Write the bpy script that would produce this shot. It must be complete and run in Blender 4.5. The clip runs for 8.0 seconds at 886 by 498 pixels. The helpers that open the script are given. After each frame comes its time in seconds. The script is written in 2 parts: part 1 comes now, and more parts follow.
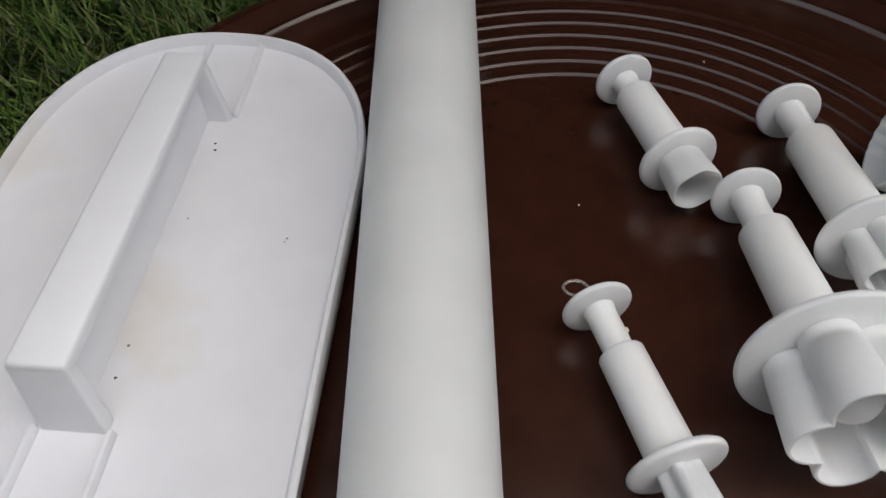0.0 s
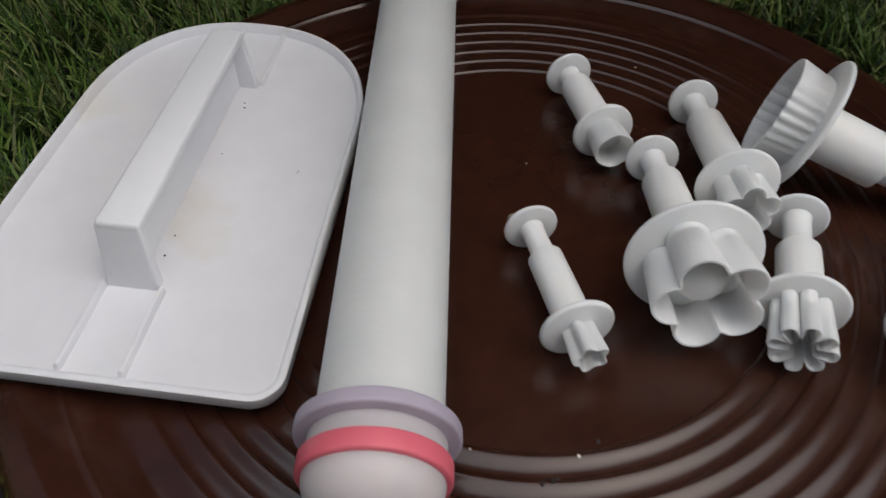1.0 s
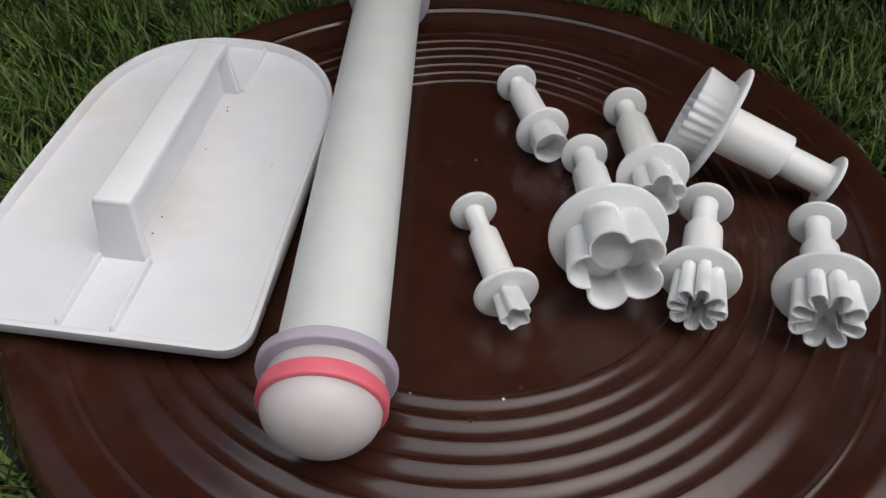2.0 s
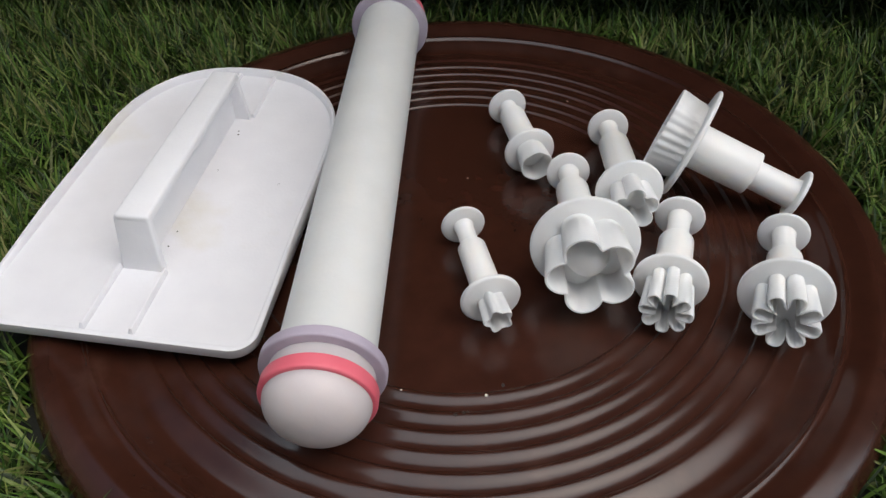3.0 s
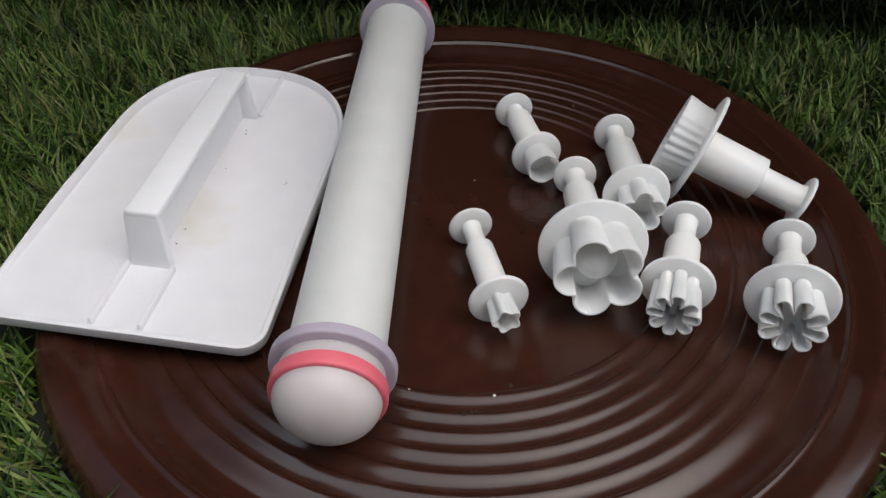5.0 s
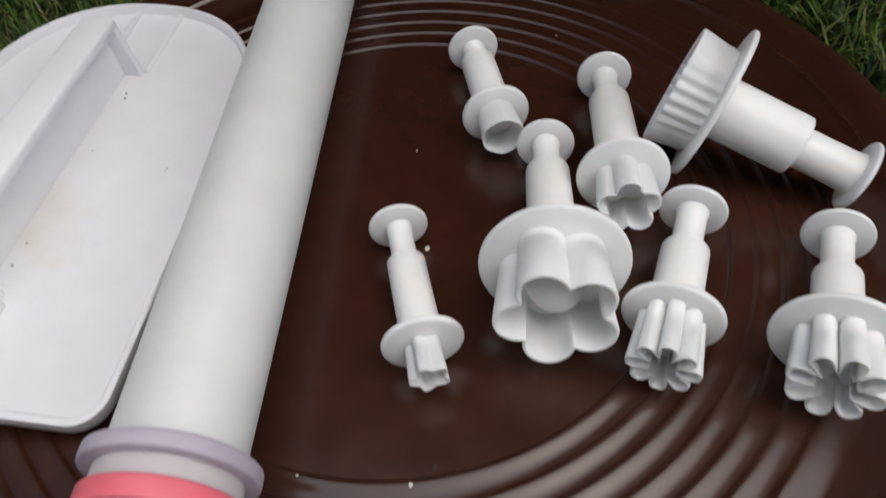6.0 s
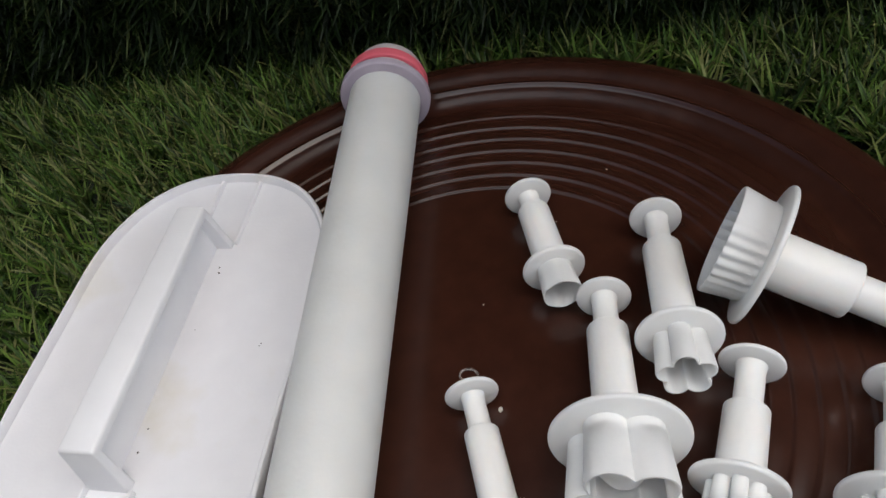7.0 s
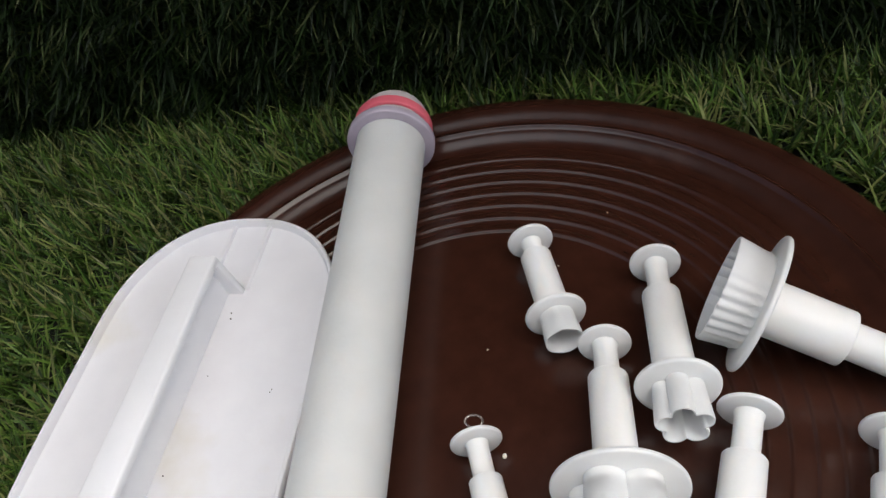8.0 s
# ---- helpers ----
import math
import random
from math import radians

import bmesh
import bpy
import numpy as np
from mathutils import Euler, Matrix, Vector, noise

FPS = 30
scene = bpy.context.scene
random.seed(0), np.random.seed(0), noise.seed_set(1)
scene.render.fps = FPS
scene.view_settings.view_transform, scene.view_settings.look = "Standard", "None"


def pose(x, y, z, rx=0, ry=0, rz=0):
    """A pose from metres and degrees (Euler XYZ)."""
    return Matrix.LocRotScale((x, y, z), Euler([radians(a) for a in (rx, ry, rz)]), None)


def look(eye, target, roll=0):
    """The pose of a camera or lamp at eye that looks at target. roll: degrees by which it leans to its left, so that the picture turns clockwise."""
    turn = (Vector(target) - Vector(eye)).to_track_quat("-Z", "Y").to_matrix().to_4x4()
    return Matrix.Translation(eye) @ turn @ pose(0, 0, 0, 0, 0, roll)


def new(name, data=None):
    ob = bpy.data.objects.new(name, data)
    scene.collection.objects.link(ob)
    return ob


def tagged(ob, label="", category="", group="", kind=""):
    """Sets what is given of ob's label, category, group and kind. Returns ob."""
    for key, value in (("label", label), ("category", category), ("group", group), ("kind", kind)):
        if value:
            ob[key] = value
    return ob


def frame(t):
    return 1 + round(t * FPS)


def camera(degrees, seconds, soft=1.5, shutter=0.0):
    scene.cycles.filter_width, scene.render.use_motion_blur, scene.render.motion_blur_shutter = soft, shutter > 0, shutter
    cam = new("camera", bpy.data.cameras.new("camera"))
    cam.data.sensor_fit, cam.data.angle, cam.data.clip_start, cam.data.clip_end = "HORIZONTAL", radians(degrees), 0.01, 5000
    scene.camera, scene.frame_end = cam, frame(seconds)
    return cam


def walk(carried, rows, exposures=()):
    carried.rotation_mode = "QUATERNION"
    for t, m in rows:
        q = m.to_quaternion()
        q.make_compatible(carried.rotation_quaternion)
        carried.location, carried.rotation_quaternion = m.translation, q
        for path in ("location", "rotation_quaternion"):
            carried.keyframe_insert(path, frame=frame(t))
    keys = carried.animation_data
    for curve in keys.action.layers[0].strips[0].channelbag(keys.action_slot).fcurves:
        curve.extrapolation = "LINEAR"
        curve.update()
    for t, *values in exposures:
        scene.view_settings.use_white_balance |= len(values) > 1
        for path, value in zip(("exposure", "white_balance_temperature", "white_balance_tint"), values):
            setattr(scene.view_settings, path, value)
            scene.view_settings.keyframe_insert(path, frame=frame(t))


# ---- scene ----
cam = camera(63.09, 8.0, 1.4, 0.3)
PATH = [
    (0, (-0.0097, -0.0910, 0.1285), (-0.265, 1.109, -1.451), -4.23),
    (0.2, (-0.0103, -0.1005, 0.1312), (-0.254, 1.137, -1.421), -3.00),
    (0.5, (-0.0056, -0.1137, 0.1383), (-0.241, 1.158, -1.387), -1.66),
    (0.7, (-0.0032, -0.1260, 0.1419), (-0.246, 1.154, -1.376), -1.33),
    (1, (0.0043, -0.1415, 0.1452), (-0.238, 1.162, -1.352), -0.13),
    (1.5, (0.0156, -0.1560, 0.1478), (-0.208, 1.171, -1.332), 0.88),
    (2, (0.0227, -0.1666, 0.1563), (-0.226, 1.192, -1.291), 0.15),
    (3.5, (0.0353, -0.1836, 0.1677), (-0.280, 1.220, -1.222), -1.70),
    (4, (0.0335, -0.1864, 0.1688), (-0.277, 1.227, -1.212), -1.23),
    (5.3, (0.0293, -0.1767, 0.1613), (-0.261, 1.221, -1.238), -0.22),
    (5.5, (0.0331, -0.1648, 0.1515), (-0.308, 1.125, -1.338), -2.50),
    (5.7, (0.0364, -0.1445, 0.1392), (-0.276, 1.080, -1.410), -3.14),
    (6, (0.0468, -0.1140, 0.1418), (-0.322, 1.053, -1.440), -6.59),
    (6.2, (0.0494, -0.1060, 0.1535), (-0.439, 1.039, -1.412), -12.27),
    (6.5, (0.0459, -0.1001, 0.1691), (-0.501, 1.060, -1.366), -16.04),
    (7, (0.0502, -0.0917, 0.1763), (-0.536, 1.072, -1.341), -18.76),
    (7.5, (0.0525, -0.0829, 0.1805), (-0.548, 1.077, -1.334), -19.77),
    (8, (0.0542, -0.0863, 0.1864), (-0.568, 1.098, -1.301), -20.22),
]
EXPOSURES = [(0.0, -0.3), (0.5, -0.46), (1.0, -0.42), (2.0, -0.12), (3.5, 0.04), (4.0, 0.05), (5.5, -0.15), (6.0, -0.08), (6.5, -0.2), (8.0, 0.05)]
walk(cam, [(t, look(eye, target, roll)) for t, eye, target, roll in PATH], EXPOSURES)

# ---- light ----
SUN_HIGH, SUN_TURN = 68.0, 100.0   # degrees above the horizon; compass turn of the light, clockwise from +y
world = bpy.data.worlds.new("world")
scene.world = world
world.use_nodes = True
wn = world.node_tree
sky = wn.nodes.new("ShaderNodeTexSky")
sky.sky_type = "NISHITA"
sky.sun_disc = False
sky.sun_elevation, sky.sun_rotation = radians(SUN_HIGH), radians(SUN_TURN)
sky.air_density, sky.dust_density, sky.ozone_density = 1.0, 4.5, 0.6
wn.nodes["Background"].inputs["Strength"].default_value = 0.14
wn.links.new(sky.outputs["Color"], wn.nodes["Background"].inputs["Color"])
sun = new("sun", bpy.data.lights.new("sun", "SUN"))
sun.data.energy, sun.data.angle, sun.data.color = 3.0, radians(100), (0.925, 0.975, 1.0)
sun_way = Vector((math.sin(radians(SUN_TURN)) * math.cos(radians(SUN_HIGH)), math.cos(radians(SUN_TURN)) * math.cos(radians(SUN_HIGH)), math.sin(radians(SUN_HIGH))))
sun.matrix_world = look(sun_way * 5, (0, 0, 0))


# ---- materials ----
def material(name, low, high, rough=(0.4, 0.5), grain=60.0, blotch=9.0, bump=0.0, bump_scale=400.0, subsurface=0.0, coat=0.0, depth=0.004, stain=None, specular=0.5):
    """A surface whose colour and gloss wander between two values at two scales; stain: (colour, scale, share)."""
    m = bpy.data.materials.new(name)
    m.use_nodes = True
    n, l = m.node_tree.nodes, m.node_tree.links
    b = n["Principled BSDF"]
    at = n.new("ShaderNodeTexCoord")
    fine, coarse = n.new("ShaderNodeTexNoise"), n.new("ShaderNodeTexNoise")
    fine.inputs["Scale"].default_value, fine.inputs["Detail"].default_value = grain, 5
    coarse.inputs["Scale"].default_value, coarse.inputs["Detail"].default_value = blotch, 3
    both = n.new("ShaderNodeMath")
    both.operation = "MULTIPLY_ADD"
    half = n.new("ShaderNodeMath")
    half.operation, half.inputs[1].default_value = "MULTIPLY", 0.5
    for t in (fine, coarse):
        l.new(at.outputs["Object"], t.inputs["Vector"])
    l.new(coarse.outputs["Fac"], half.inputs[0])
    l.new(fine.outputs["Fac"], both.inputs[0])
    both.inputs[1].default_value = 0.5
    l.new(half.outputs[0], both.inputs[2])
    ramp = n.new("ShaderNodeValToRGB")
    ramp.color_ramp.elements[0].position, ramp.color_ramp.elements[1].position = 0.35, 0.65
    ramp.color_ramp.elements[0].color, ramp.color_ramp.elements[1].color = (*low, 1), (*high, 1)
    l.new(both.outputs[0], ramp.inputs["Fac"])
    colour = ramp.outputs["Color"]
    if stain:
        tone, scale, share = stain
        spot = n.new("ShaderNodeTexNoise")
        spot.inputs["Scale"].default_value, spot.inputs["Detail"].default_value = scale, 6
        l.new(at.outputs["Object"], spot.inputs["Vector"])
        cut = n.new("ShaderNodeMapRange")
        cut.inputs["From Min"].default_value, cut.inputs["From Max"].default_value = 1 - share, 1.15 - share
        cut.inputs["To Max"].default_value = 0.7
        l.new(spot.outputs["Fac"], cut.inputs["Value"])
        mix = n.new("ShaderNodeMix")
        mix.data_type = "RGBA"
        l.new(cut.outputs["Result"], mix.inputs["Factor"])
        l.new(colour, mix.inputs["A"])
        mix.inputs["B"].default_value = (*tone, 1)
        colour = mix.outputs["Result"]
    l.new(colour, b.inputs["Base Color"])
    gloss = n.new("ShaderNodeMapRange")
    gloss.inputs["From Min"].default_value, gloss.inputs["From Max"].default_value = 0.3, 0.7
    gloss.inputs["To Min"].default_value, gloss.inputs["To Max"].default_value = rough
    l.new(both.outputs[0], gloss.inputs["Value"])
    l.new(gloss.outputs["Result"], b.inputs["Roughness"])
    b.inputs["Specular IOR Level"].default_value = specular
    if subsurface:
        b.inputs["Subsurface Weight"].default_value = subsurface
        b.inputs["Subsurface Radius"].default_value = (1.0, 0.9, 0.8)
        b.inputs["Subsurface Scale"].default_value = depth
    if coat:
        b.inputs["Coat Weight"].default_value, b.inputs["Coat Roughness"].default_value = coat, 0.08
    if bump:
        relief = n.new("ShaderNodeTexNoise")
        relief.inputs["Scale"].default_value, relief.inputs["Detail"].default_value = bump_scale, 3
        l.new(at.outputs["Object"], relief.inputs["Vector"])
        raised = n.new("ShaderNodeBump")
        raised.inputs["Strength"].default_value, raised.inputs["Distance"].default_value = bump, 0.001
        l.new(relief.outputs["Fac"], raised.inputs["Height"])
        l.new(raised.outputs["Normal"], b.inputs["Normal"])
    return m


def grass_material(name, tones, rough):
    """Blades that each take one of several tones, paler along their length by grain."""
    m = bpy.data.materials.new(name)
    m.use_nodes = True
    n, l = m.node_tree.nodes, m.node_tree.links
    b = n["Principled BSDF"]
    geo = n.new("ShaderNodeNewGeometry")
    ramp = n.new("ShaderNodeValToRGB")
    while len(ramp.color_ramp.elements) < len(tones):
        ramp.color_ramp.elements.new(0.5)
    for k, tone in enumerate(tones):
        e = ramp.color_ramp.elements[k]
        e.position, e.color = k / (len(tones) - 1), (*tone, 1)
    l.new(geo.outputs["Random Per Island"], ramp.inputs["Fac"])
    at = n.new("ShaderNodeTexCoord")
    patch = n.new("ShaderNodeTexNoise")
    patch.inputs["Scale"].default_value, patch.inputs["Detail"].default_value = 25, 4
    l.new(at.outputs["Object"], patch.inputs["Vector"])
    span = n.new("ShaderNodeMapRange")
    span.inputs["From Min"].default_value, span.inputs["From Max"].default_value = 0.3, 0.7
    span.inputs["To Min"].default_value, span.inputs["To Max"].default_value = 0.65, 1.25
    l.new(patch.outputs["Fac"], span.inputs["Value"])
    shade = n.new("ShaderNodeMix")
    shade.data_type, shade.blend_type = "RGBA", "MULTIPLY"
    shade.inputs["Factor"].default_value = 1
    l.new(ramp.outputs["Color"], shade.inputs["A"])
    l.new(span.outputs["Result"], shade.inputs["B"])
    l.new(shade.outputs["Result"], b.inputs["Base Color"])
    b.inputs["Roughness"].default_value = rough
    b.inputs["Specular IOR Level"].default_value = 0.22
    return m


SMOOTHER_WHITE = material("smoother_white_plastic", (0.745, 0.745, 0.775), (0.80, 0.80, 0.825), (0.38, 0.5), 90, 14, 0.06, 900, 0.08, stain=((0.66, 0.62, 0.50), 20.0, 0.42))
CUTTER_WHITE = material("cutter_white_plastic", (0.86, 0.865, 0.85), (0.90, 0.90, 0.885), (0.36, 0.46), 150, 40, 0.05, 900, 0.5, depth=0.005)
PIN_WHITE = material("pin_translucent_plastic", (0.645, 0.66, 0.65), (0.71, 0.722, 0.712), (0.42, 0.52), 80, 12, 0.05, 700, 0.6, depth=0.012)
CAP_WHITE = material("pin_cap_plastic", (0.60, 0.545, 0.545), (0.66, 0.60, 0.60), (0.42, 0.52), 80, 20, 0.04, 700, 0.7, depth=0.012)
LAVENDER = material("lavender_rubber", (0.42, 0.37, 0.45), (0.50, 0.44, 0.52), (0.42, 0.55), 120, 30, 0.05, 900, 0.1)
PINK = material("pink_rubber", (0.74, 0.13, 0.18), (0.82, 0.17, 0.22), (0.36, 0.5), 120, 30, 0.05, 900, 0.1)
GRIP_WHITE = material("grip_white_plastic", (0.78, 0.785, 0.81), (0.83, 0.835, 0.855), (0.36, 0.46), 90, 14, 0.06, 900, 0.08)
BROWN = material("brown_glazed_plastic", (0.030, 0.0100, 0.0062), (0.045, 0.0152, 0.0092), (0.16, 0.24), 120, 16, 0.02, 600, specular=0.45, stain=((0.07, 0.035, 0.025), 30.0, 0.36))
DARK_CRUMB = material("dark_crumb", (0.010, 0.008, 0.006), (0.03, 0.02, 0.015), (0.7, 0.9), 900, 300, 0.4, 2500)
PALE_CRUMB = material("pale_crumb", (0.72, 0.68, 0.58), (0.85, 0.82, 0.75), (0.6, 0.8), 900, 300, 0.4, 2500)
PLASTER = material("blocker_plaster", (0.30, 0.29, 0.27), (0.42, 0.41, 0.39), (0.8, 0.9), 40, 4, 0.4, 120)
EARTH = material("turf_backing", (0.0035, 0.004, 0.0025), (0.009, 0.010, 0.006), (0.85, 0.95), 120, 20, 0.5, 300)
BLADES = grass_material("grass_blades", ((0.007, 0.018, 0.003), (0.025, 0.058, 0.008), (0.056, 0.113, 0.017), (0.122, 0.198, 0.036), (0.185, 0.190, 0.068), (0.020, 0.043, 0.007)), 0.45)
# the same turf on the wall: shade put into its tones, glints into the palest
SHADED_BLADES = grass_material("shaded_turf_blades", ((0.005, 0.012, 0.003), (0.012, 0.028, 0.005), (0.022, 0.047, 0.008), (0.006, 0.014, 0.004), (0.009, 0.020, 0.005), (0.034, 0.064, 0.013), (0.110, 0.120, 0.045)), 0.5)
CLEAR = bpy.data.materials.new("clear_plastic")
CLEAR.use_nodes = True
CLEAR.node_tree.nodes["Principled BSDF"].inputs["Transmission Weight"].default_value = 0.8
CLEAR.node_tree.nodes["Principled BSDF"].inputs["Roughness"].default_value = 0.15
CLEAR.node_tree.nodes["Principled BSDF"].inputs["Base Color"].default_value = (0.75, 0.65, 0.6, 1)


# ---- mesh helpers ----
def part(name, bm, mat, parent=None, label="", smooth=35.0):
    """Links a bmesh as one mesh object, under a thing or a part."""
    bmesh.ops.recalc_face_normals(bm, faces=bm.faces[:])
    me = bpy.data.meshes.new(name)
    bm.to_mesh(me)
    bm.free()
    me.materials.append(mat)
    if smooth:
        me.shade_smooth()
        me.set_sharp_from_angle(angle=radians(smooth))
    ob = new(name, me)
    ob.parent = parent
    return tagged(ob, label)


def lathe(profile, turns=64, closed=False):
    """Turns (radius, height) points round the z axis; points on the axis become poles."""
    bm = bmesh.new()
    rings = []
    for r, z in profile:
        if r < 1e-7:
            rings.append([bm.verts.new((0, 0, z))])
        else:
            rings.append([bm.verts.new((r * math.cos(2 * math.pi * k / turns), r * math.sin(2 * math.pi * k / turns), z)) for k in range(turns)])
    pairs = list(zip(rings, rings[1:])) + ([(rings[-1], rings[0])] if closed else [])
    for a, b in pairs:
        for k in range(turns):
            j = (k + 1) % turns
            if len(a) == 1 and len(b) == 1:
                continue
            if len(a) == 1:
                bm.faces.new((a[0], b[k], b[j]))
            elif len(b) == 1:
                bm.faces.new((a[k], a[j], b[0]))
            else:
                bm.faces.new((a[k], a[j], b[j], b[k]))
    return bm


def rounded(corners, radius, steps=5):
    """A (radius, height) outline with its inner corners rounded."""
    out = [corners[0]]
    for a, b, c in zip(corners, corners[1:], corners[2:]):
        a, b, c = Vector(a), Vector(b), Vector(c)
        d = min(radius, (a - b).length * 0.49, (c - b).length * 0.49)
        p, q = b + (a - b).normalized() * d, b + (c - b).normalized() * d
        for k in range(steps + 1):
            t = k / steps
            s = p * (1 - t) ** 2 + b * 2 * t * (1 - t) + q * t * t
            out.append((s.x, s.y))
    return out + [corners[-1]]


def loft(rings, cap_first=True, cap_last=True):
    """A skin over closed rings of equal length, given as lists of points."""
    bm = bmesh.new()
    made = [[bm.verts.new(p) for p in ring] for ring in rings]
    for a, b in zip(made, made[1:]):
        for k in range(len(a)):
            j = (k + 1) % len(a)
            bm.faces.new((a[k], a[j], b[j], b[k]))
    if cap_first:
        bm.faces.new(made[0][::-1])
    if cap_last:
        bm.faces.new(made[-1])
    return bm


def prism(a, b, bevel=0.0006, segments=3):
    """A straight-edged block between two quads, with its edges rounded."""
    bm = loft([a, b])
    bmesh.ops.recalc_face_normals(bm, faces=bm.faces[:])
    if bevel:
        bmesh.ops.bevel(bm, geom=bm.edges[:], offset=bevel, segments=segments, profile=0.5, affect="EDGES")
    return bm


# ---- setting: turf on the ground and on the wall behind ----
GROUND = -0.0055
WALL_Y, WALL_TURN, WALL_LEAN = 0.160, math.radians(5.0), math.radians(11.0)   # the turf wall crosses x = 0 here, runs a little askew; forward lean added for shade
ALONG = np.array((math.cos(WALL_TURN), math.sin(WALL_TURN), 0.0))
OUT = np.array((math.sin(WALL_TURN), -math.cos(WALL_TURN), 0.0))
UPRIGHT = np.array((0.0, 0.0, 1.0))
FACING, RISING = OUT * math.cos(WALL_LEAN) - UPRIGHT * math.sin(WALL_LEAN), UPRIGHT * math.cos(WALL_LEAN) + OUT * math.sin(WALL_LEAN)


def plate(name, size, centre, mat, label):
    bm = bmesh.new()
    bmesh.ops.create_cube(bm, size=1.0, matrix=Matrix.Translation(centre) @ Matrix.Diagonal((*size, 1)))
    return tagged(part(name, bm, mat, smooth=0), label, kind="structure")


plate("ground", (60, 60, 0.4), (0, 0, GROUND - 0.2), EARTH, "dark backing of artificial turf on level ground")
turf_wall = plate("wall_north", (3.1, 0.12, 0.50), (0.16, 0.06, 0.25), EARTH, "upright wall clad in artificial turf, shade put into its colour")
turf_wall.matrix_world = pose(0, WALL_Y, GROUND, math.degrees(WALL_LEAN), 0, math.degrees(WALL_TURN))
# unseen walls added to cut the low sky; the south one also bounces fill
plate("sky_blocker_west", (0.12, 3.4, 1.3), (-1.5, -0.1, 0.65 + GROUND), PLASTER, "unseen plain wall added to block low sky light")
plate("sky_blocker_south", (3.4, 0.12, 1.8), (0.26, -1.06, 0.9 + GROUND), PLASTER, "unseen plain wall added to block low sky light")


def blades(name, tufts, normal, comb, seed, each, length, width, spread, mat, label, category, away=0.0):
    """One mesh of bent blades in tufts: each tuft's blades fan out from one spot, combed one way on the whole."""
    rng = np.random.default_rng(seed)
    normal = np.asarray(normal, float)
    own = rng.normal(size=(len(tufts), 3)) * 0.75
    pick = np.repeat(np.arange(len(tufts)), each)
    n = len(pick)
    normals = np.tile(normal, (n, 1))
    jitter = rng.normal(size=(n, 3)) * spread
    roots = tufts[pick] + jitter - (jitter @ normal)[:, None] * normal
    flat = own[pick] + rng.normal(size=(n, 3)) * 0.8 + np.asarray(comb, float)
    flat -= (flat @ normal)[:, None] * normal
    flat /= np.linalg.norm(flat, axis=1)[:, None]
    if away:   # blades beside the tray lean away from it
        near = (np.hypot(roots[:, 0], roots[:, 1]) < away) & ((flat * roots).sum(1) < 0)
        flat[near] *= -1
    long = rng.uniform(*length, n) * (0.8 + 0.4 * rng.random(n))
    wide = rng.uniform(*width, n)
    start = np.radians(rng.uniform(10, 66, n))
    bend = np.radians(rng.uniform(0, 17, n))
    across = np.cross(normals, flat)
    twist = rng.normal(0, 0.35, n)[:, None]
    across = across * np.cos(twist) + normals * np.sin(twist)
    points, at = [], roots.copy()
    for k in range(4):
        w = (wide * (1.0, 0.95, 0.7, 0.12)[k] / 2)[:, None]
        points += [at - across * w, at + across * w]
        angle = (start + bend * k)[:, None]
        at = at + (normals * np.cos(angle) + flat * np.sin(angle)) * (long / 3)[:, None]
    co = np.stack(points, 1).reshape(-1, 3)
    quad = np.array([(0, 1, 3, 2), (2, 3, 5, 4), (4, 5, 7, 6)])
    loops = (quad[None] + 8 * np.arange(n)[:, None, None]).reshape(-1)
    me = bpy.data.meshes.new(name)
    me.vertices.add(len(co))
    me.vertices.foreach_set("co", co.astype(np.float32).ravel())
    me.loops.add(len(loops))
    me.loops.foreach_set("vertex_index", loops.astype(np.int32))
    me.polygons.add(len(loops) // 4)
    me.polygons.foreach_set("loop_start", np.arange(0, len(loops), 4, dtype=np.int32))
    me.update(calc_edges=True)
    me.validate()
    me.materials.append(mat)
    me.shade_smooth()
    return tagged(new(name, me), label, category, kind="stuff")


TRAY_EDGE = 0.1380
rng = np.random.default_rng(5)
spots = rng.uniform((-0.46, -0.34), (0.40, 0.20), (26000, 2))
spots = spots[spots[:, 1] < WALL_Y + spots[:, 0] * math.tan(WALL_TURN)]
spots = spots[np.hypot(*spots.T) > TRAY_EDGE]
under_smoother = (spots[:, 0] > -0.137) & (spots[:, 0] < -0.04) & (spots[:, 1] > -0.078) & (spots[:, 1] < 0.060)
spots = spots[~under_smoother]
blades("artificial_grass", np.c_[spots, np.full(len(spots), GROUND)], (0, 0, 1), (-0.45, 0.10, 0.0), 6, 7, (0.0090, 0.0190), (0.0007, 0.0013), 0.0011, BLADES, "mid-green artificial grass with thin bent blades and olive strands", "grass", 0.1450)
# the wall's blades, their shade painted in by the darker tones
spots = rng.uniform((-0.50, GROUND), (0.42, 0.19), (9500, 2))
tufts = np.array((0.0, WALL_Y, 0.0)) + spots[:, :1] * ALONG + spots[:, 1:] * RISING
blades("artificial_grass", tufts, FACING, (0.25, 0.0, -0.20), 7, 7, (0.011, 0.022), (0.0008, 0.0014), 0.0012, SHADED_BLADES, "artificial grass on an upright wall, shade put into its green", "grass")


# ---- tray ----
CRESTS, PITCH, RISE, STEEP = [0.0708 + 0.00585 * k for k in range(6)], 0.00585, 0.00066, 0.19


def ridge_height(r):
    """The height of the tray's ridged zone at a distance from its middle."""
    for c in CRESTS:
        u = (r - c) / PITCH
        if -STEEP <= u <= 1 - STEEP:
            w = u / STEEP if u < 0 else u / (1 - STEEP)
            return RISE * (0.5 + 0.5 * math.cos(math.pi * w)) ** 1.5
    return 0.0


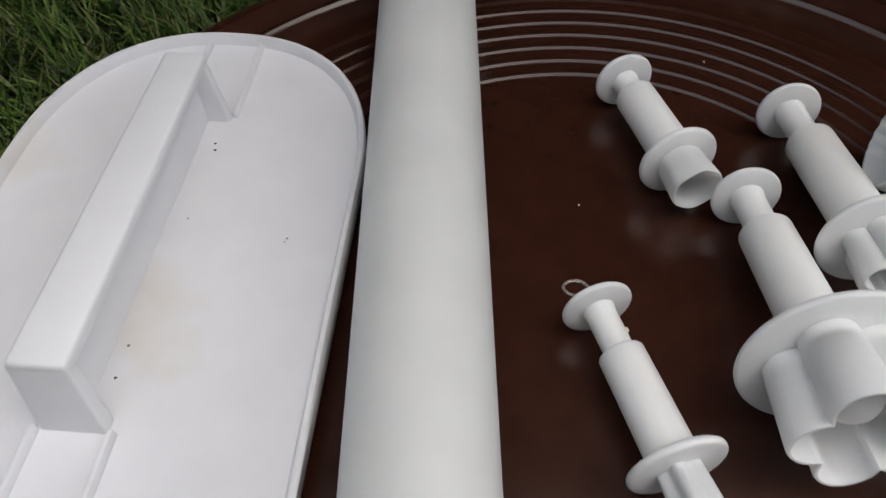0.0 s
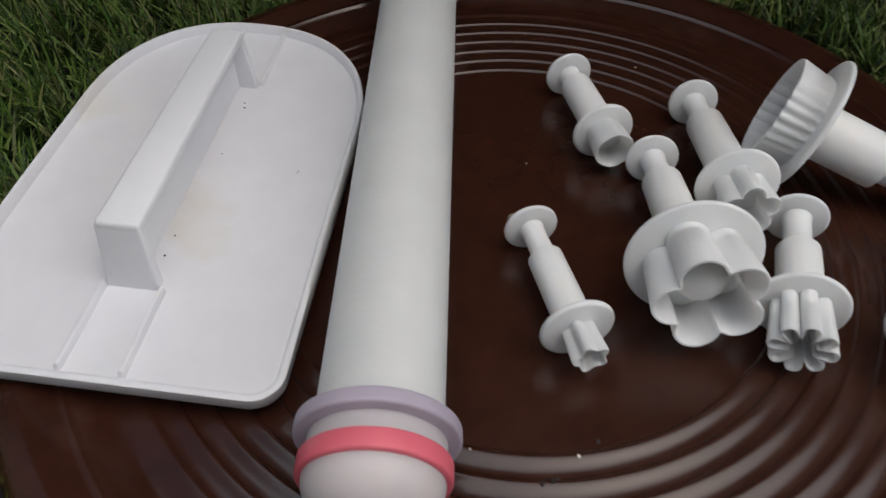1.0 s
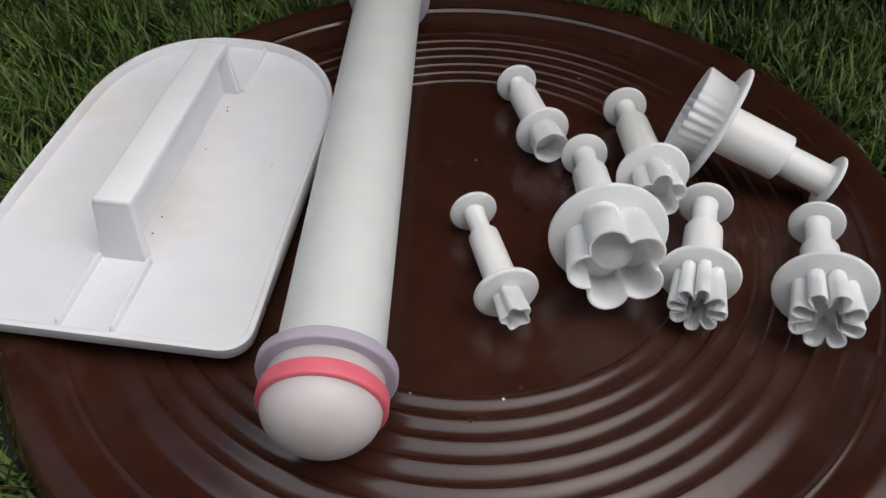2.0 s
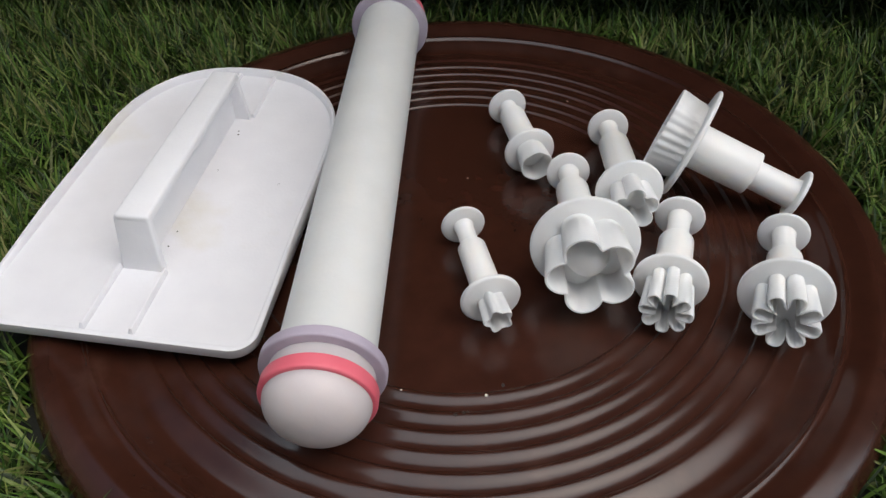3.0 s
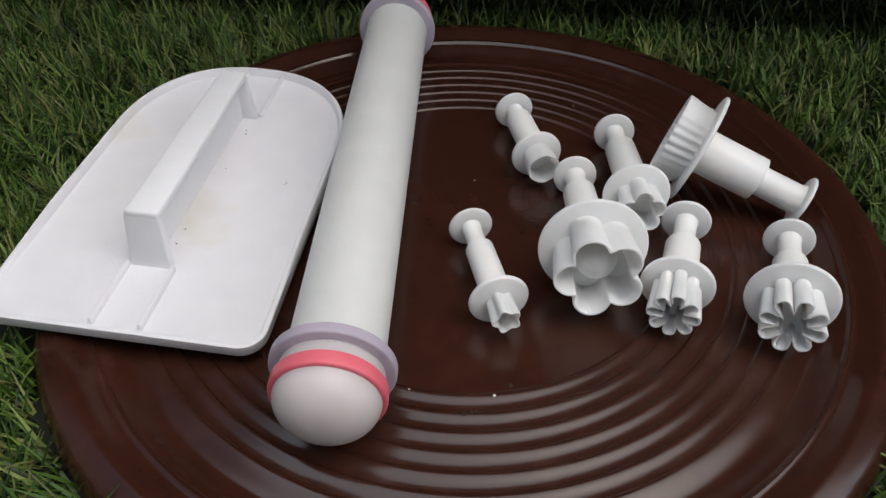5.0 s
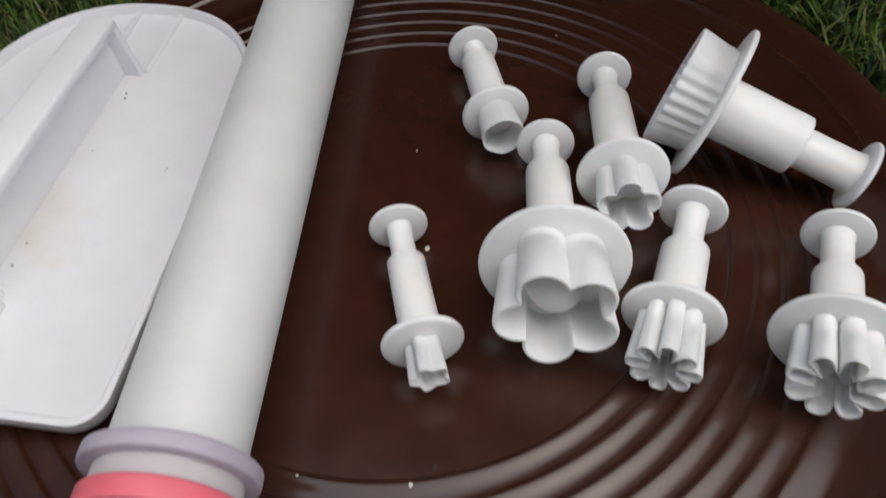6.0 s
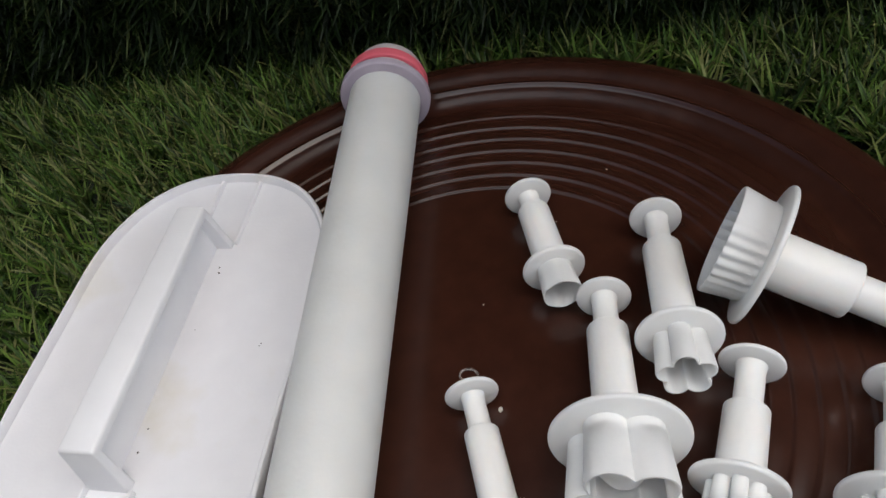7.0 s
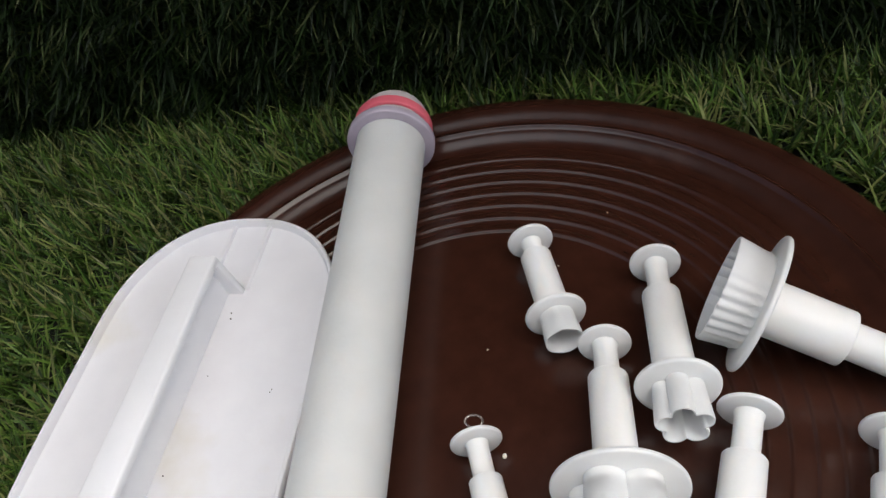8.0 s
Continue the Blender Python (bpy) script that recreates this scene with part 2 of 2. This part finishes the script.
def tray():
    base = new("serving_tray")
    tagged(base, "round glossy dark brown plastic tray with concentric ridges, on grass", "tray")
    first, last = CRESTS[0] - PITCH * STEEP, CRESTS[-1] + PITCH * (1 - STEEP)
    part("centre", lathe([(0.0, 0.0), (0.03, 0.0), (0.055, 0.0), (first - 0.001, 0.0), (first, 0.0), (first, -0.0025), (0.060, GROUND), (0.0, GROUND)], 288), BROWN, base, smooth=50)
    for c in CRESTS:
        top = [(c + (k / 20 - STEEP) * PITCH, ridge_height(c + (k / 20 - STEEP) * PITCH * 0.99999)) for k in range(21)]
        part("ridge", lathe(top + [(top[-1][0], -0.0025), (top[0][0], -0.0025)], 288, True), BROWN, base, smooth=50)
    def ease(r, a, b):
        t = min(1.0, max(0.0, (r - a) / (b - a)))
        return t * t * (3 - 2 * t)

    def rim_height(r):
        """A shallow trough, a fine crest, a broad shoulder that climbs a little, and a lip that rolls down to the edge."""
        crest = max(0.0, 1 - abs(r - 0.1212) / 0.0016) ** 1.5 * 0.00080
        z = 0.0006 * ease(r, last, last + 0.0015) - 0.0015 * ease(r, 0.1055, 0.1130) + 0.0034 * ease(r, 0.1125, 0.1218) + 0.0034 * ease(r, 0.1205, 0.1300)
        return z + crest - 0.0022 * max(0.0, (r - 0.1290) / 0.0088) ** 1.25 - 0.0054 * max(0.0, (r - 0.1290) / 0.0088) ** 6

    top = [(last, 0.0)] + [(r, rim_height(r)) for r in (last + 0.0004 + (0.1374 - last - 0.0004) * k / 130 for k in range(131))] + [(0.1377, -0.0006), (0.1378, -0.0014), (0.1374, -0.0019)]
    under = [(0.1362, -0.0019), (0.1345, 0.0008), (0.1290, 0.0034), (0.1220, 0.0012), (0.1150, -0.0024), (0.1100, -0.0030), (last, -0.0025)]
    part("rim", lathe(top + under, 288, True), BROWN, base, smooth=50)
    part("foot", lathe([(0.058, -0.0030), (0.100, -0.0024), (0.098, GROUND), (0.058, GROUND)], 96, True), BROWN, base)


tray()


# ---- icing smoother ----
def smoother():
    base = new("icing_smoother")
    base.matrix_world = pose(-0.0916, -0.0038, 0.0089, -1.3, 3.2, 4.3)
    tagged(base, "white plastic icing smoother with raised handle, lying across the tray", "cake smoother")
    half, front, back, turn = 0.0420, -0.0722, 0.0708, 0.0205

    def outline(inset, z):
        w, pts = half - inset, []
        r = 0.0075 - min(inset, 0.004)
        for k in range(9):
            a = -math.pi / 2 + k / 8 * math.pi / 2
            pts.append((w - r + r * math.cos(a), front + inset + r + r * math.sin(a), z))
        for k in range(1, 9):
            pts.append((w, front + inset + r + (turn - front - inset - r) * k / 9, z))
        for k in range(49):
            a = k / 48 * math.pi
            c, s = math.cos(a), math.sin(a)
            pts.append((w * math.copysign(abs(c) ** 0.87, c), turn + (back - inset - turn) * s ** 0.88, z))
        for k in range(1, 9):
            pts.append((-w, turn - (turn - front - inset - r) * k / 9, z))
        for k in range(9):
            a = math.pi + k / 8 * math.pi / 2
            pts.append((-w + r + r * math.cos(a), front + inset + r + r * math.sin(a), z))
        return pts

    def lip(p):
        """The rim stands up round the back and the sides and runs out at the front."""
        t = min(1.0, max(0.0, (p[1] - front - 0.004) / 0.05))
        return 0.0008 + 0.0024 * t * t * (3 - 2 * t)

    def raised(pts, share, base_z=0.0):
        return [(x, y, base_z + share * lip((x, y))) for x, y, z in pts]

    rings = [outline(0.0020, -0.0034), outline(0.0004, -0.0032), outline(0.0, -0.0026), raised(outline(0.0, 0), 0.80), raised(outline(0.0004, 0), 1.0),
             raised(outline(0.0013, 0), 1.0), raised(outline(0.0016, 0), 0.88), raised(outline(0.0021, 0), 0.10), outline(0.0030, 0.0)]
    part("plate", loft(rings), SMOOTHER_WHITE, base, smooth=40)
    grip = new("handle")
    grip.parent = base
    tagged(grip, "raised white bar handle on two legs")
    f, b, w, tall = -0.0436, 0.0390, 0.0054, 0.0198

    def box(x0, x1, y0, y1, z, grow=0.0):
        return [(x0 - grow, y0, z), (x1 + grow, y0, z), (x1 + grow, y1, z), (x0 - grow, y1, z)]

    def bar(z):
        return [(-w + 0.0003, f, z), (w, f, z), (w - 0.0010, b, z), (-w + 0.0003, b, z)]

    part("grip_bar", prism(bar(tall - 0.0034), bar(tall), 0.0010), GRIP_WHITE, grip)
    part("web", prism(box(-0.0010, 0.0008, f + 0.001, b - 0.001, -0.0004), box(-0.0006, 0.0004, f + 0.001, b - 0.001, tall - 0.003), 0.0002, 1), GRIP_WHITE, grip)
    part("leg", prism(box(-w - 0.0009, w + 0.0009, f - 0.0022, f + 0.0012, -0.0004), box(-w + 0.0001, w - 0.0001, f + 0.0001, f + 0.0026, tall - 0.001), 0.0006), GRIP_WHITE, grip)
    part("leg", prism(box(-w - 0.0009, w + 0.0009, b - 0.0012, b + 0.0012, -0.0004), box(-w + 0.0006, w - 0.0012, b - 0.0026, b - 0.0001, tall - 0.001), 0.0004), GRIP_WHITE, grip)
    for s in (-1, 1):
        x = s * 0.0071
        part("rib", prism(box(x - 0.0009, x + 0.0009, front + 0.002, f - 0.0018, -0.0004), box(x - 0.0005, x + 0.0005, front + 0.0026, f - 0.0018, 0.0019), 0.0003, 2), SMOOTHER_WHITE, base)
        part("rib", prism(box(x - 0.0009, x + 0.0009, b + 0.0005, back - 0.0024, -0.0004), box(x - 0.0005, x + 0.0005, b + 0.0005, back - 0.0024, 0.0015), 0.0003, 2), SMOOTHER_WHITE, base)
    return base


smoother_thing = smoother()


# ---- rolling pin ----
def rolling_pin():
    a, b = Vector((-0.0170, -0.0985, 0.0174)), Vector((-0.0516, 0.1210, 0.0162))
    base = new("rolling_pin")
    base.matrix_world = Matrix.Translation(a) @ (b - a).to_track_quat("Z", "Y").to_matrix().to_4x4()
    tagged(base, "white translucent plastic rolling pin with lavender and pink rings", "rolling pin")
    total = (b - a).length
    r = 0.0128
    part("barrel", lathe(rounded([(0.0, 0.016), (r, 0.016), (r, total - 0.016), (0.0, total - 0.016)], 0.0006), 96), PIN_WHITE, base)
    for end, flip, shift in ((0.0, 1, 0.0), (total, -1, 0.0030)):
        def z(h):
            return end + flip * h
        dome = [(0.0135 * math.sin(k / 14 * math.pi / 2) ** 0.92, 0.0095 + shift - (0.0095 + shift) * math.cos(k / 14 * math.pi / 2)) for k in range(15)]
        part("end_cap", lathe([(p, z(h)) for p, h in dome + [(0.0135, 0.0172 + shift), (0.0133, 0.0180 + shift), (0.0, 0.0180 + shift)]], 96), CAP_WHITE, base, "rounded milky end cap")
        for mat, low, high, outer, text in ((LAVENDER, 0.0174, 0.0207, 0.0163, "lavender rubber guide ring"), (PINK, 0.0094, 0.0136, 0.0148, "pink rubber guide ring")):
            inner = 0.0124
            loop = rounded([(inner, low + shift), (outer, low + shift), (outer, high + shift), (inner, high + shift)], 0.0008, 5)
            part("guide_ring", lathe([(p, z(h)) for p, h in loop], 96, True), mat, base, text)


rolling_pin()


# ---- plunger cutters ----
def petal_line(radius, kind, petals, phase, count):
    """The radius of a petalled outline, angle by angle; points crowd towards the notches between petals."""
    out, each, half = [], count // petals, math.pi / petals
    for k in range(count):
        v = 2 * (k % each) / each - 1
        u = math.copysign(1 - (1 - abs(v)) ** 1.6, v)
        off = u * half
        a = radians(phase) + (k // each) * 2 * half + off
        if kind == "daisy":   # long round-ended petals with narrow slits that reach well inside
            r = radius * (0.45 + 0.55 * (1 - abs(u) ** 2.6) ** 0.5)
        elif kind == "lobed":
            r = radius * (0.86 + 0.14 * math.cos(petals * off))
        elif kind == "carnation":   # broad smooth sides, and small ripples between them
            r = radius * (0.97 + 0.022 * math.cos(3 * petals * off) * max(0.0, math.cos(2 * (a - radians(-55)))) ** 0.7)
        elif kind == "blossom":
            p = 0.415 * radius
            d = radius - p
            s = d * math.sin(off)
            r = d * math.cos(off) + math.sqrt(max(p * p - s * s, 0.0))
        else:
            r = radius * (0.98 + 0.02 * math.cos(petals * off))
        out.append((a, r))
    return out


def cutter(p, g, disc, guard, stem, sleeve, share, deep, radius, kind, petals, phase, label, knob=0.0):
    """A plunger cutter from its thumb disc at p to the guard at g; share: the stem's part of that way."""
    p, g = Vector(p), Vector(g)
    z = (g - p).normalized()
    x = (Vector((0, 0, 1)) - z * z.z).normalized()
    y = z.cross(x)
    base = new("plunger_cutter")
    base.matrix_world = Matrix.Translation(p) @ Matrix((x, y, z)).transposed().to_4x4()
    tagged(base, label, "plunger cutter", "white plunger cutters on the tray")
    far = (g - p).length
    t = 0.0009
    part("thumb_disc", lathe(rounded([(0.0, -t), (disc * 0.7, -t * 1.05), (disc, -t * 0.6), (disc, t * 0.7), (disc * 0.7, t), (0.0, t)], 0.0007, 4), 56), CUTTER_WHITE, base)
    neck = far * share
    part("stem", lathe([(stem * 1.12, t * 0.6), (stem * 1.03, t + 0.0009), (stem, t + 0.002), (stem * 0.98, neck + 0.004), (0.0, neck + 0.004)], 40), CUTTER_WHITE, base)
    part("sleeve", lathe(rounded([(stem * 0.9, neck + 0.001), (stem * 0.98, neck), (sleeve * 0.97, neck), (sleeve, far), (0.0, far)], 0.0006, 4), 48), CUTTER_WHITE, base)
    part("guard_disc", lathe(rounded([(sleeve * 0.9, far - t), (guard * 0.8, far - t), (guard, far - t * 0.8), (guard, far + t * 0.8), (guard * 0.8, far + t), (0.0, far + t)], 0.0007, 4), 72), CUTTER_WHITE, base)
    count = 40 * petals
    line = petal_line(radius, kind, petals, phase, count)

    def ring(inset, h):
        """The outline moved inwards by inset, along its own normals."""
        pts = [Vector((r * math.cos(a), r * math.sin(a))) for a, r in line]
        out = []
        for k, q in enumerate(pts):
            d = (pts[(k + 1) % count] - pts[k - 1]).normalized()
            m = q - Vector((d.y, -d.x)) * inset
            if m.length > q.length:
                m = q * 0.9
            out.append((m.x, m.y, h))
        return out

    wall = min(0.0009, radius * 0.085)
    tip = far + deep
    floor = tip - deep * (0.60 if kind == "daisy" else 0.80)
    part("cutting_rim", loft([ring(-0.0003, far), ring(-0.0001, far + 0.001), ring(0.0, tip - 0.0006), ring(wall * 0.25, tip), ring(wall * 0.75, tip), ring(wall, tip - 0.0006), ring(wall * 1.15, floor)], False, True), CUTTER_WHITE, base, smooth=50)
    if knob:
        bm = lathe([(knob * math.sin(k / 10 * math.pi / 2), floor + knob * 1.35 * math.cos(k / 10 * math.pi / 2)) for k in range(11)], 40)
        part("ejector_knob", bm, CUTTER_WHITE, base, "rounded white ejector inside the cutting rim")
    return base


cutter((0.0032, -0.0097, 0.0074), (0.0169, -0.0411, 0.0091), 0.0072, 0.0090, 0.0030, 0.0046, 0.33, 0.0094, 0.0045, "lobed", 5, 20, "smallest white plastic blossom plunger cutter lying on the tray")
cutter((0.0083, 0.0600, 0.0077), (0.0201, 0.0311, 0.0092), 0.0074, 0.0091, 0.0031, 0.0050, 0.22, 0.0100, 0.0058, "round", 6, 0, "small white plastic plunger cutter with plain round mouth")
cutter((0.0473, 0.0523, 0.0075), (0.0545, 0.0069, 0.0157), 0.0075, 0.0108, 0.0033, 0.0055, 0.29, 0.0122, 0.0073, "blossom", 5, 4, "medium white plastic blossom plunger cutter leaning on a larger one")
cutter((0.0346, 0.0232, 0.0075), (0.0420, -0.0216, 0.0163), 0.0075, 0.0163, 0.0034, 0.0056, 0.27, 0.0165, 0.0132, "blossom", 5, 24, "large white plastic five-petal blossom plunger cutter on the tray", knob=0.0066)
cutter((0.0718, 0.0054, 0.0081), (0.0676, -0.0268, 0.0105), 0.0079, 0.0107, 0.0035, 0.0055, 0.40, 0.0136, 0.0076, "daisy", 8, 0, "white plastic daisy plunger cutter with eight narrow petals")
cutter((0.1035, 0.0030, 0.0079), (0.0987, -0.0280, 0.0124), 0.0077, 0.0127, 0.0034, 0.0052, 0.42, 0.0126, 0.0092, "daisy", 8, 37, "white plastic daisy plunger cutter lying on the tray ridges")
cutter((0.1090, 0.0206, 0.0098), (0.0740, 0.0304, 0.0195), 0.0088, 0.0190, 0.0050, 0.0076, 0.41, 0.0108, 0.0150, "carnation", 10, 10, "largest white plastic plunger cutter with rippled rim, tipped on its side")


# ---- crumbs and specks ----
def crumb(x, y, z, size, mat, label, seed, flat=0.5):
    r = random.Random(seed)
    bm = bmesh.new()
    bmesh.ops.create_icosphere(bm, subdivisions=1, radius=size)
    for v in bm.verts:
        v.co = v.co * r.uniform(0.6, 1.3)
        v.co.z *= flat
    ob = part("crumb", bm, mat, smooth=0)
    ob.matrix_world = pose(x, y, z + size * flat * 0.5, 0, 0, r.uniform(0, 360))
    return tagged(ob, label, "crumb")


crumb(0.0202, -0.0685, ridge_height(0.0714), 0.0005, PALE_CRUMB, "tiny pale crumb on the ridged brown tray", 1)
crumb(0.0100, -0.0100, 0.0, 0.0008, PALE_CRUMB, "small pale crumb lying on the brown tray", 2)
for k, (x, y, s) in enumerate(((0.0150, -0.0750, 0.0007), (0.0162, -0.0744, 0.0006), (0.0130, -0.0760, 0.0006), (0.0240, -0.0640, 0.0007))):
    crumb(x, y, ridge_height(math.hypot(x, y)), s, DARK_CRUMB, "tiny black crumb on the ridged brown tray", 10 + k)
crumb(-0.0030, -0.0710, ridge_height(0.0711), 0.0003, PALE_CRUMB, "tiny pale crumb on the ridged brown tray", 20)
for k, (x, y) in enumerate(((-0.0008, 0.0231), (0.0170, 0.0560), (0.0310, 0.0790))):
    z = ridge_height(math.hypot(x, y))
    crumb(x, y, z, 0.00028, PALE_CRUMB, "speck of pale dust on the brown tray", 30 + k)


def on_plate(x, y):
    """The place on the smoother's plate under a point of the plan, in metres."""
    m = smoother_thing.matrix_world
    n = m.to_3x3() @ Vector((0, 0, 1))
    return m.translation.z - (n.x * (x - m.translation.x) + n.y * (y - m.translation.y)) / n.z


for k, (x, y, s) in enumerate(((-0.0860, -0.0310, 0.00032), (-0.0855, -0.0380, 0.00034), (-0.0885, 0.0240, 0.0004), (-0.0892, 0.0262, 0.0003), (-0.0868, 0.0020, 0.00022), (-0.0635, 0.0, 0.00022), (-0.0638, -0.0010, 0.0002))):
    crumb(x, y, on_plate(x, y), s, DARK_CRUMB, "dark speck of dirt on the white smoother", 50 + k, 0.3)


def curl():
    bm = bmesh.new()
    loops, sides = 40, 8
    rows = []
    for k in range(loops):
        a = 2 * math.pi * k / loops
        c = Vector((0.0026 * math.cos(a), 0.0019 * math.sin(a), 0.0004))
        rows.append([bm.verts.new(c + Vector((math.cos(a) * math.cos(b), math.sin(a) * math.cos(b), math.sin(b))) * 0.00035) for b in [2 * math.pi * j / sides for j in range(sides)]])
    for k in range(loops):
        for j in range(sides):
            a, b = rows[k], rows[(k + 1) % loops]
            bm.faces.new((a[j], b[j], b[(j + 1) % sides], a[(j + 1) % sides]))
    ob = part("plastic_loop", bm, CLEAR)
    ob.matrix_world = pose(-0.0006, -0.0008, 0.0)
    tagged(ob, "small clear plastic loop lying on the brown tray", "plastic loop")


curl()
